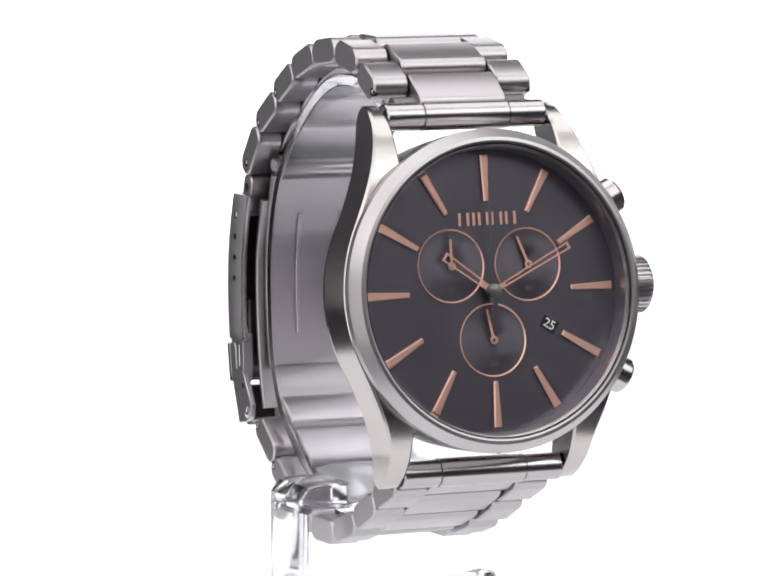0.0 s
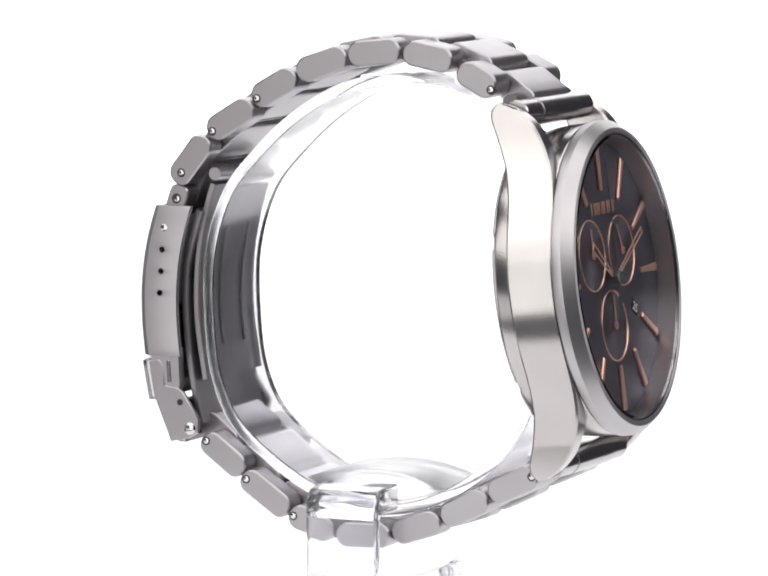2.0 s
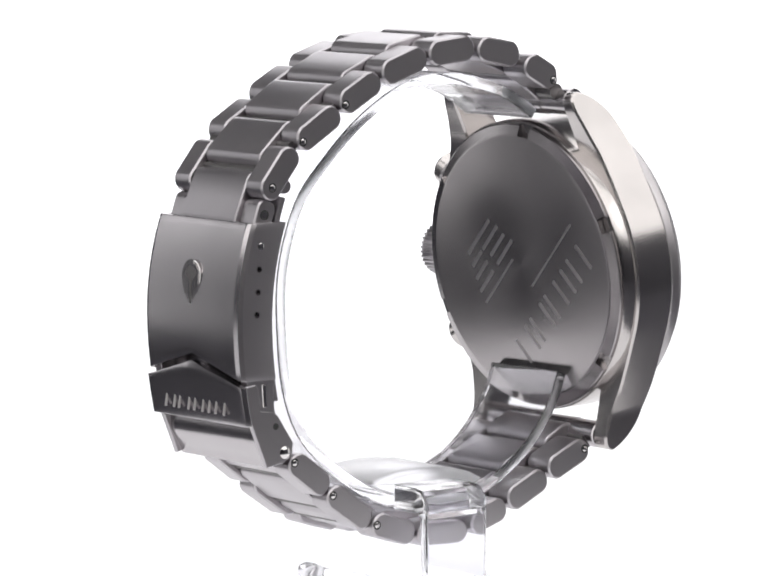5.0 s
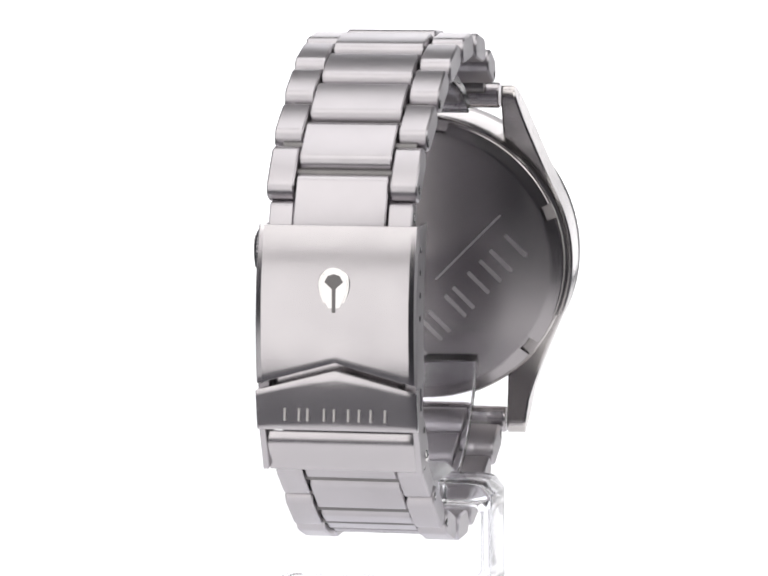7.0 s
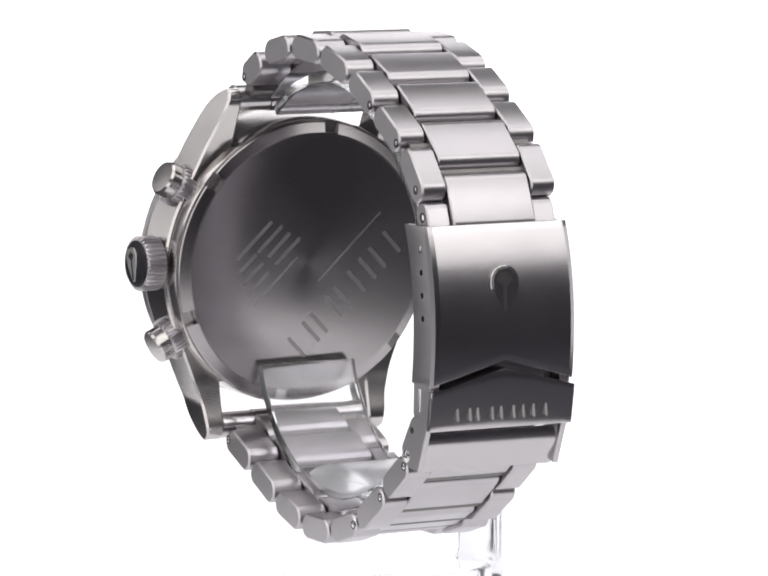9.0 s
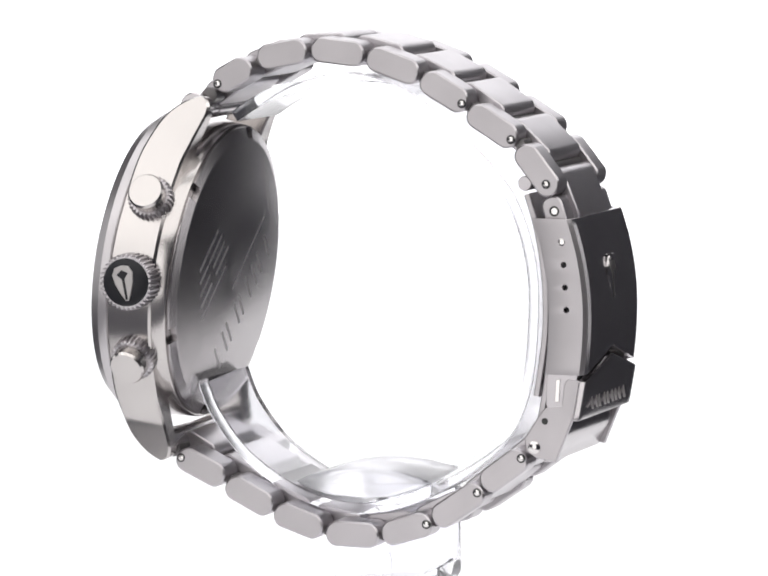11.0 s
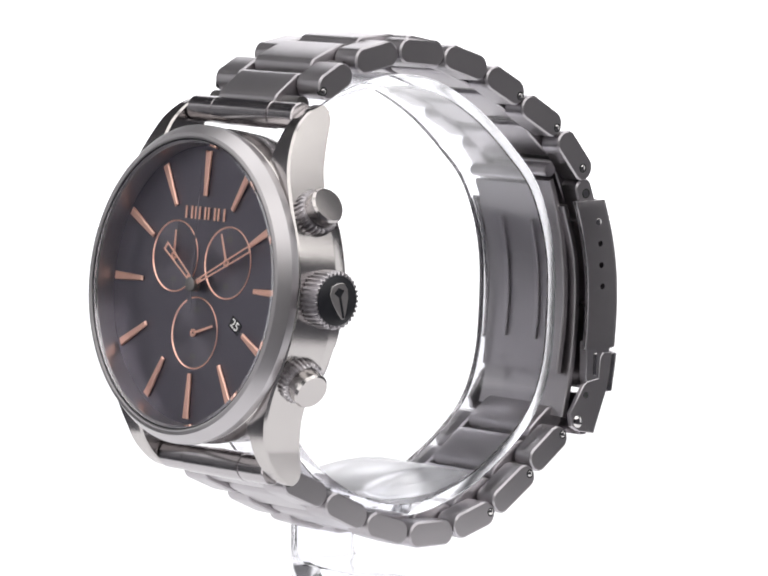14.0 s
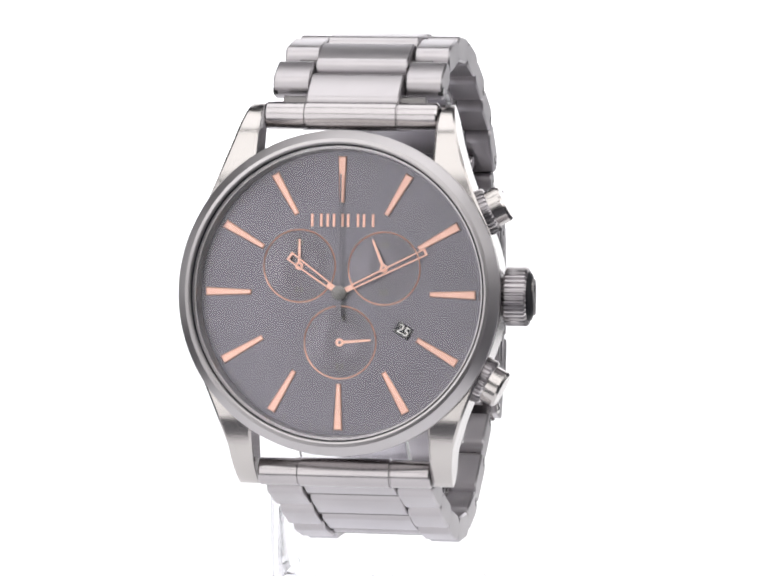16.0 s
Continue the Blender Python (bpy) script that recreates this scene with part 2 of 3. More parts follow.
def build_case():
    # Middle: a drum and two flanks that run out into the lugs.
    bm = lathe([(20.9, 0.45), (21.0, 0.3), (21.0, -2.6), (20.75, -5.2), (20.55, -7.3), (20.4, -7.6), (18.9, -7.6), (18.9, 0.45)], 128)
    case = part("case", put(bm, CASE), STEEL_CASE, watch, "satin steel case with four long lugs", sharp=24)

    def edge(u):
        """Half width of the case at u along the band: round, drawn in to the lugs, nearly straight at their ends."""
        a = abs(u)
        if a < 8.6:
            return math.sqrt(21.2 ** 2 - u * u)
        s = (min(a, 20.2) - 8.6) / 16.0
        return 19.38 - 5.75 * s - 0.45 * math.sin(math.pi * min(s, 1)) - (0.27 if u > 0 else 0.13) * max(a - 20.2, 0)

    front_line = glide([(0, 0.75), (6, 0.75), (12, 0.62), (15.8, 0.25), (18, -0.35), (20.3, -1.3), (21.8, -2.15), (23, -3.2), (24, -4.4), (24.6, -5.4), (24.95, -6.2), (25.1, -6.75)])
    back_line = glide([(0, -5.7), (8, -5.7), (12, -5.75), (14, -5.9), (16.4, -6.2), (18, -6.65), (19.5, -7.1), (21, -7.6), (22.3, -8.05), (23.3, -8.3), (24.2, -8.2), (24.8, -7.75), (25.1, -7.2)])

    def level(line, u):
        return float(np.interp(abs(u), [p[0] for p in line], [p[1] for p in line]))

    for side in (-1, 1):
        bm = bmesh.new()
        rows = []
        tip = [22.5, 23.0, 23.5, 23.9, 24.3, 24.6, 24.85, 25.0, 25.1]
        us = [-u for u in reversed(tip)] + [-22 + 44 * i / 88 for i in range(89)] + tip
        for u in us:
            inner = max(11.75, math.sqrt(max(19.4 ** 2 - u * u, 0)))
            outer = edge(u)
            f, b = level(front_line, u), level(back_line, u)
            c = min(0.3, (f - b) / 3)
            sec = [(inner, f - c), (inner + c, f), (outer - c, f), (outer, f - c), (outer, b + c), (outer - c, b), (inner + c, b), (inner, b + c)]
            rows.append([bm.verts.new((side * x, u, n)) for x, n in sec])
        for a, b in zip(rows, rows[1:]):
            for i in range(8):
                bm.faces.new((a[i], a[(i + 1) % 8], b[(i + 1) % 8], b[i]))
        bm.faces.new(rows[0])
        bm.faces.new(rows[-1])
        part("lug_flank", put(bm, CASE), STEEL_CASE, case, sharp=25)
    bm = lathe([(20.85, 0.55), (21.15, 0.75), (21.2, 0.9), (21.2, 1.95), (21.1, 2.1), (20.2, 3.2), (20.05, 3.4), (19.6, 3.52), (19.35, 3.45), (19.26, 3.2), (19.26, 0.55)], 128)
    part("bezel", put(bm, CASE), STEEL_SATIN, case, "round satin bezel with a bevelled rim", sharp=24)
    bm = lathe([(19.1, 1.6), (19.1, 2.5), (18.75, 2.5), (18.55, 0.05), (18.55, -0.4), (19.1, -0.4)], 128)
    part("rehaut", put(bm, CASE), STEEL, case)
    bm = lathe([(19.12, 1.7), (19.12, 3.3), (19.24, 3.34), (19.24, 1.7)], 128)
    part("gasket", put(bm, CASE), BLACK, case, "thin black crystal gasket")
    bm = lathe([(0, 2.55), (19.1, 2.55), (19.1, 3.25), (18.8, 3.4), (0, 3.4)], 96, False)
    glass = part("crystal", put(bm, CASE), CRYSTAL, case, "flat clear crystal", sharp=12)
    glass.visible_shadow = False
    # Back: a screwed plate, its bevelled rim cut by six key notches.
    bm = key_plate([(20.15, -7.55), (20.2, -7.9), (20.05, -8.05), (18.75, -8.5), (18.7, -8.52), (18.3, -8.6), (0, -8.6)])
    plate = part("case_back", bm, STEEL_BACK, case, "ground steel case back with key notches", sharp=14)
    own = CASE.copy()
    own.translation *= MM
    plate.matrix_basis = own
    # Etched lines and words run askew over the back: plain bars, not letters.
    askew = Matrix.Rotation(radians(135), 4, "Z")
    bars = [(6.2, 3.3, 13.4, 0.3), (-5.3, -1.8, 9.6, 0.3)]
    for glyph, wide in ((-8.6, 3.1), (-3.7, 3.3), (1.2, 3.1), (5.2, 0), (8.9, 3.1)):
        bars += [(glyph + 0.85 + e * wide / 2, 7.9, 0.6, 4.2) for e in ((-1, 1) if wide else (0,))]
    for k, p in enumerate((-3.6, -5.3, -7.0, -8.7)):
        bars += [(-7.4 + 0.5 * k, p, 4.6 - 0.6 * k, 0.55), (-1.0 - 0.4 * k, p, 5.2 - 0.5 * (k % 2), 0.55)]
    for x, y, w, h in bars:
        bm = slab(rounded(w, h, min(w, h) * 0.2, 2), -8.615, -8.45, 0.01)
        part("etched_bar", put(bm, askew @ Matrix.Translation((x, y, 0))), STEEL_BACK_ETCH, plate)
    return case


def build_crown(case):
    n = -3.2
    at = CASE @ Matrix.Translation((20.4, 0, n)) @ Matrix.Rotation(radians(90), 4, "Y")
    bm = lathe([(0, -0.6), (2.6, -0.6), (2.6, 0.9), (0, 0.9)], 40, False)
    crown = part("crown", put(knurled(3.85, 0.32, 0.9, 3.9, 34), at), STEEL, watch, "grooved winding crown with a dark domed cap")
    part("stem", put(bm, at), STEEL_DARK, crown)
    bm = lathe([(0, 3.6), (3.25, 3.6), (3.25, 4.0), (3.0, 4.25), (2.2, 4.5), (1.0, 4.62), (0, 4.65)], 48, False)
    part("cap", put(bm, at), BLACK, crown, "black enamel cap")
    drop = [(0.0, 2.1), (0.9, 1.9), (1.35, 1.1), (1.2, 0.0), (0.65, -1.4), (0.2, -2.2), (-0.2, -2.2), (-0.65, -1.4), (-1.2, 0.0), (-1.35, 1.1), (-0.9, 1.9)]
    drop = [(1.12 * u, 1.12 * v) for u, v in drop]
    bm = slab([(-v, u) for u, v in drop], 4.35, 4.68, 0.08)
    spin = Matrix.Rotation(radians(-72), 4, "Z")
    emblem = part("emblem", put(put(bm, spin), at), ENGRAVED, crown)
    bm = slab([(-v, u) for u, v in [(-0.17, -2.3), (0.17, -2.3), (0.2, 0.5), (0.85, 1.2), (0, 1.75), (-0.85, 1.2), (-0.2, 0.5)]], 4.6, 4.7, 0)
    part("emblem_stem", put(put(bm, spin), at), BLACK, emblem)
    for s in (1, -1):
        at = CASE @ Matrix.Translation((16.6, s * 10.0, n)) @ Matrix.Rotation(radians(s * 27), 4, "Z") @ Matrix.Rotation(radians(90), 4, "Y")
        push = part("pusher", put(knurled(3.1, 0.3, 1.0, 3.0, 28), at), STEEL, watch, "round push button with a grooved collar")
        bm = lathe([(0, 2.9), (2.5, 2.9), (2.5, 4.6), (2.25, 4.95), (0, 5.0)], 40, False)
        part("cap", put(bm, at), STEEL_CASE, push)
        bm = lathe([(0, -1.5), (2.4, -1.5), (2.4, 1.1), (0, 1.1)], 32, False)
        part("stem", put(bm, at), STEEL_DARK, push)


def text_mesh(body, size):
    """Flat letters as a bmesh in millimetres, centred."""
    cu = bpy.data.curves.new("figures", "FONT")
    cu.body, cu.size, cu.extrude = body, size, 0.03
    cu.align_x, cu.align_y, cu.resolution_u = "CENTER", "CENTER", 3
    ob = bpy.data.objects.new("figures", cu)
    scene.collection.objects.link(ob)
    me = ob.to_mesh()
    bm = bmesh.new()
    bm.from_mesh(me)
    ob.to_mesh_clear()
    bpy.data.objects.remove(ob)
    bpy.data.curves.remove(cu)
    return bm


def build_dial(case):
    bm = lathe([(0, 0), (18.54, 0), (18.54, -0.4), (0, -0.4)], 96, False)
    dial = part("dial", put(bm, CASE), DIAL, watch, "anthracite dial with rose gold markers")
    for i in range(12):
        outline = [(-0.33, 11.8), (0.33, 11.8), (0.58, 17.85), (-0.58, 17.85)]
        bm = slab(outline, 0.0, 0.45, 0.14)
        part("hour_marker", put(bm, CASE @ Matrix.Rotation(radians(-30 * i), 4, "Z")), ROSE, dial)
    # Brand word over the centre: upright bars, not letters.
    for x, w in ((-3.3, 1.2), (-1.85, 0), (-0.45, 1.15), (1.5, 1.3), (3.55, 1.2)):
        for e in ((-1, 1) if w else (0,)):
            bm = slab(rounded(0.36, 1.7, 0.06, 2), 0.0, 0.18, 0.04)
            part("brand_bar", put(bm, CASE @ Matrix.Translation((x + e * w / 2, 9.5, 0))), ROSE, dial)
    # Minute track: a short dark tick between the markers.
    for i in range(60):
        if i % 5:
            bm = slab([(-0.05, 17.3), (0.05, 17.3), (0.05, 18.2), (-0.05, 18.2)], 0.0, 0.03, 0)
            part("minute_tick", put(bm, CASE @ Matrix.Rotation(radians(-6 * i), 4, "Z")), STEEL_DARK, dial)
    for x, y in ((-5.5, 3.5), (5.7, 3.3), (0.05, -6.4)):
        bm = lathe([(0, 0.02), (1.6, 0.02), (1.7, 0.03), (3.0, 0.03), (3.1, 0.02), (4.6, 0.02), (4.6, -0.1), (0, -0.1)], 64, False)
        sub = part("subdial", bm, SUBDIAL, dial, "small recessed counter with a rose gold rim")
        own = CASE @ Matrix.Translation((x, y, 0))
        own.translation *= MM
        sub.matrix_basis = own
        # The rim's slope faces the counter's middle, so that only its lit side shines.
        bm = lathe([(4.58, -0.05), (4.64, 0.05), (4.79, 0.16), (4.84, 0.1), (4.85, -0.05)], 96)
        part("rim", bm, ROSE, sub)
        for k in range(12):
            a = radians(30 * k)
            bm = slab([(-0.05, 3.55), (0.05, 3.55), (0.05, 4.1 if k % 3 else 4.35), (-0.05, 4.1 if k % 3 else 4.35)], 0.02, 0.07, 0)
            part("tick", put(bm, Matrix.Rotation(a, 4, "Z")), STEEL_DARK, sub)
        for e in (-0.32, 0.32):
            for v in (-3.1, 3.1):
                part("figure_bar", put(slab(rounded(0.42, 0.75, 0.1, 2), 0.02, 0.06, 0.01), Matrix.Translation((e, v, 0))), STEEL_DARK, sub)
    m = CASE @ Matrix.Translation((8.4, -4.75, 0)) @ Matrix.Rotation(radians(-30), 4, "Z")
    win = part("date_window", put(slab(rounded(2.4, 1.7, 0.1, 2), 0.0, 0.08, 0.02), m), BLACK, dial, "black date window showing 25")
    part("figures", put(text_mesh("25", 1.75), m @ Matrix.Translation((0, 0, 0.12))), WHITE, win, "white figures 25")

    def hollow(length, wide, start):
        """A hand with a slot along it."""
        bm = bmesh.new()
        rim = 0.22
        for s in (-1, 1):
            slab([(s * wide * 0.35, start), (s * (wide * 0.35 - rim), start), (s * (wide / 2 - rim), length), (s * wide / 2, length)], 0, 0.16, 0.03, into=bm)
        slab([(-wide / 2, length - 0.35), (wide / 2, length - 0.35), (wide / 2, length), (-wide / 2, length)], 0.01, 0.15, 0.03, into=bm)
        slab([(-wide * 0.3, -0.9), (wide * 0.3, -0.9), (wide * 0.35, start), (-wide * 0.35, start)], 0.01, 0.15, 0.03, into=bm)
        return bm
    part("hour_hand", put(hollow(8.3, 1.25, 2.0), CASE @ Matrix.Translation((0, 0, 0.75)) @ Matrix.Rotation(radians(54.5), 4, "Z")), ROSE, watch, "slotted rose gold hour hand")
    part("minute_hand", put(hollow(12.7, 1.0, 2.0), CASE @ Matrix.Translation((0, 0, 1.05)) @ Matrix.Rotation(radians(-64), 4, "Z")), ROSE, watch, "slotted rose gold minute hand")
    bm = slab([(-0.5, -3.6), (0.5, -3.6), (0.32, -1.0), (0.16, 0), (0.1, 15.5), (-0.1, 15.5), (-0.16, 0), (-0.32, -1.0)], 1.3, 1.42, 0.03)
    sec = part("sweep_hand", put(bm, CASE), SUBDIAL, watch, "thin dark sweep hand at twelve")
    part("hub", put(lathe([(0, 0.4), (0.95, 0.4), (0.95, 1.6), (0.7, 1.75), (0, 1.75)], 32, False), CASE), STEEL_DARK, sec)

    def small_hand(x, y, turned, length, name):
        bm = slab([(-0.2, 0.4), (0.2, 0.4), (0.15, length), (-0.15, length)], 0.25, 0.35, 0.02)
        ring = lathe([(0.22, 0.22), (0.55, 0.22), (0.55, 0.4), (0.22, 0.4)], 24)
        me = bpy.data.meshes.new("ring")
        ring.to_mesh(me)
        bm.from_mesh(me)
        ring.free()
        bpy.data.meshes.remove(me)
        m = CASE @ Matrix.Translation((x, y, 0)) @ Matrix.Rotation(radians(turned), 4, "Z")
        return bm, m
    for x, y, a, l in ((-5.5, 3.5, 0, 3.5), (5.7, 3.3, 22, 4.0)):
        bm, m = small_hand(x, y, a, l, "counter_hand")
        part("counter_hand", put(bm, m), ROSE, watch)
    bm, m = small_hand(0, 0, 0, 4.1, "seconds_hand")
    return part("seconds_hand", bm, ROSE, watch, "running rose gold seconds hand")


case = build_case()
build_crown(case)
seconds_hand = build_dial(case)

# ---- the bracelet ----
TOP = [((-20.7, -38.6), (-15.3, -35.6)), ((-14.5, -34.9), (-7.2, -33.5)), ((-6.8, -33.4), (1.0, -34.2)), ((1.2, -34.2), (8.7, -36.8)),
       ((8.9, -37.0), (15.4, -40.7)), ((15.5, -41.2), (22.3, -45.4)), ((22.6, -45.9), (27.6, -52.2))]
LOW = [((23.6, -87.2), (17.4, -91.8)), ((17.5, -92.1), (10.5, -96.9)), ((10.3, -97.0), (3.1, -99.2)), ((2.8, -99.3), (-5.0, -99.2)),
       ((-5.4, -98.9), (-12.5, -96.6)), ((-12.7, -96.3), (-19.5, -93.0)), ((-19.7, -92.6), (-26.7, -89.4))]
BAR_TOP, BAR_LOW = (-23.8, -41.4), (-28.9, -88.0)
LINK_MIDDLE = 6.2


def outer_pair(p, q, half, pin, h=3.15):
    p, q = up([p, q])
    length = (Vector(q) - Vector(p)).length
    outline = placed([(a, b + 0.4 * (1 - (2 * a / length) ** 2) * (1 if b > 0 else -0.2)) for a, b in rounded(length - 0.1, h, 1.5, 6)], p, q)
    for s in (-1, 1):
        lo, hi = sorted((0.2 + s * (LINK_MIDDLE + 0.22), 0.2 + s * half))
        link = part("outer_link", slab(outline, lo, hi, 0.22, "x"), STEEL, watch, side=SIDE)
        if pin is not None:
            c = Vector(p).lerp(Vector(q), pin)
            m = Matrix.Translation((0.2 + s * half, c.x, c.y)) @ Matrix.Rotation(radians(90 * s), 4, "Y")
            part("pin_bore_shade", put(lathe([(0, -0.6), (0.62, -0.6), (0.62, 0.015), (0, 0.015)], 20, False), m), BORE_SHADE, link)
            part("pin", put(lathe([(0, -0.6), (0.4, -0.6), (0.4, 0.02), (0.3, 0.06), (0, 0.07)], 16, False), m), STEEL_BRIGHT, link)


def middle_link(p, q, proud=0.48, h=3.1):
    p, q = up([p, q])
    length = (Vector(q) - Vector(p)).length
    outline = placed([(a, b + (proud + 0.28 * (1 - (2 * a / length) ** 2) if b > 0 else 0.35)) for a, b in rounded(length - 0.6, h, 1.3, 5)], p, q)
    part("middle_link", slab(outline, 0.2 - LINK_MIDDLE, 0.2 + LINK_MIDDLE, 0.18, "x"), STEEL, watch)


def mid(pair):
    return tuple((Vector(pair[0]) + Vector(pair[1])) / 2)


def build_bracelet():
    for k, (p, q) in enumerate(TOP):
        outer_pair(p, q, 11.4 - 0.22 * k, {0: 0.1, 4: 0.9, 5: 0.9, 6: 0.78}.get(k))
    for k, (p, q) in enumerate(LOW):
        outer_pair(p, q, 10.0 + 0.2 * k, {0: 0.1, 1: 0.1, 2: 0.1, 6: 0.9}.get(k))
    chain = [BAR_TOP] + [mid(t) for t in TOP] + [(28.4, -57.2)]
    for k, (a, b) in enumerate(zip(chain, chain[1:])):
        middle_link(a, b, 0.8 if 0 < k < 4 else 0.48)
    chain = [(26.0, -85.2)] + [mid(t) for t in LOW] + [BAR_LOW]
    for a, b in zip(chain, chain[1:]):
        middle_link(a, b)
    # Dark tubes added behind the links so that the gaps look shaded.
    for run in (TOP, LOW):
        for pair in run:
            gap_fill(mid(pair), 9.0, 0.85)
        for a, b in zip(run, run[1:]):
            gap_fill(mid((a[1], b[0])), 9.0, 0.7)
    gap_fill((-22.2, -40.0), 9.5, 1.1)
    gap_fill((-27.9, -88.8), 9.5, 1.1)
    for y, z in (BAR_TOP, BAR_LOW):
        at = Matrix.Translation((0.2, y, z + LIFT)) @ Matrix.Rotation(radians(90), 4, "Y")
        bar = part("end_bar", put(lathe([(0, -11.5), (1.7, -11.5), (1.85, -11.3), (1.85, -6.3), (1.7, -6.2), (1.7, 6.2), (1.85, 6.3), (1.85, 11.3), (1.7, 11.5), (0, 11.5)], 40, False), at), STEEL_CLASP, watch, "round end piece between the lugs")
        part("sleeve", put(lathe([(1.6, -6.1), (1.95, -6.0), (1.95, 6.0), (1.6, 6.1)], 40), at), STEEL_CLASP, bar)


def gap_fill(p, half, r):
    """An unseen dark tube across a joint of the band, added as the gap's shade."""
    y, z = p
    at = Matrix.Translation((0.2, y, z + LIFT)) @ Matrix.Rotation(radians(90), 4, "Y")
    part("joint_gap_fill", put(lathe([(0, -half), (r, -half), (r, half), (0, half)], 20, False), at), STEEL_DARK, watch)


def eased(bm, width):
    """The body with its sharp edges rounded off."""
    bmesh.ops.recalc_face_normals(bm, faces=bm.faces)
    sharp = [e for e in bm.edges if len(e.link_faces) == 2 and e.calc_face_angle(0) > radians(50)]
    bmesh.ops.bevel(bm, geom=sharp, offset=width, segments=2, profile=0.6, affect="EDGES", clamp_overlap=True)
    return bm


def plate(rows, thick, name, parent, label=""):
    """A bent plate: rows of (x, y, z) on its outer side, thickened inwards along -y."""
    bm = bmesh.new()
    a = [[bm.verts.new(p) for p in r] for r in rows]
    b = [[bm.verts.new((p[0], p[1] - thick, p[2])) for p in r] for r in rows]
    n, m = len(rows), len(rows[0])
    for i in range(n - 1):
        for j in range(m - 1):
            bm.faces.new((a[i][j], a[i][j + 1], a[i + 1][j + 1], a[i + 1][j]))
            bm.faces.new((b[i][j], b[i + 1][j], b[i + 1][j + 1], b[i][j + 1]))
    for j in range(m - 1):
        bm.faces.new((a[0][j], b[0][j], b[0][j + 1], a[0][j + 1]))
        bm.faces.new((a[-1][j], a[-1][j + 1], b[-1][j + 1], b[-1][j]))
    for i in range(n - 1):
        bm.faces.new((a[i][0], a[i + 1][0], b[i + 1][0], b[i][0]))
        bm.faces.new((a[i][-1], b[i][-1], b[i + 1][-1], a[i + 1][-1]))
    return part(name, eased(bm, 0.14), STEEL_CLASP, parent, label)


def drilled(bm, bores):
    """The body with round bores along x through it, each given as x, y, z and radius."""
    bmesh.ops.recalc_face_normals(bm, faces=bm.faces)
    body = bpy.data.meshes.new("body")
    bm.to_mesh(body)
    bm.free()
    ob = new("body", body)
    cut = bmesh.new()
    for x, y, z, r in bores:
        c = lathe([(0, -20), (r, -20), (r, 20), (0, 20)], 16, False)
        c.transform(Matrix.Translation((x, y, z)) @ Matrix.Rotation(radians(90), 4, "Y"))
        bmesh.ops.recalc_face_normals(c, faces=c.faces)
        me = bpy.data.meshes.new("bore")
        c.to_mesh(me)
        c.free()
        cut.from_mesh(me)
        bpy.data.meshes.remove(me)
    tool_mesh = bpy.data.meshes.new("drill")
    cut.to_mesh(tool_mesh)
    cut.free()
    tool = new("drill", tool_mesh)
    mod = ob.modifiers.new("bores", "BOOLEAN")
    mod.operation, mod.solver, mod.object = "DIFFERENCE", "EXACT", tool
    made = bpy.data.meshes.new_from_object(ob.evaluated_get(bpy.context.evaluated_depsgraph_get()))
    out = bmesh.new()
    out.from_mesh(made)
    for o in (ob, tool):
        bpy.data.objects.remove(o)
    for me in (made, body, tool_mesh):
        bpy.data.meshes.remove(me)
    return out


def clasp_y(z):
    """The clasp's outer bow at the height z."""
    return 32.8 - 0.0135 * (z + 68.5) ** 2 + (0.004 * (z + 68.5) ** 2 if z < -68.5 else 0)


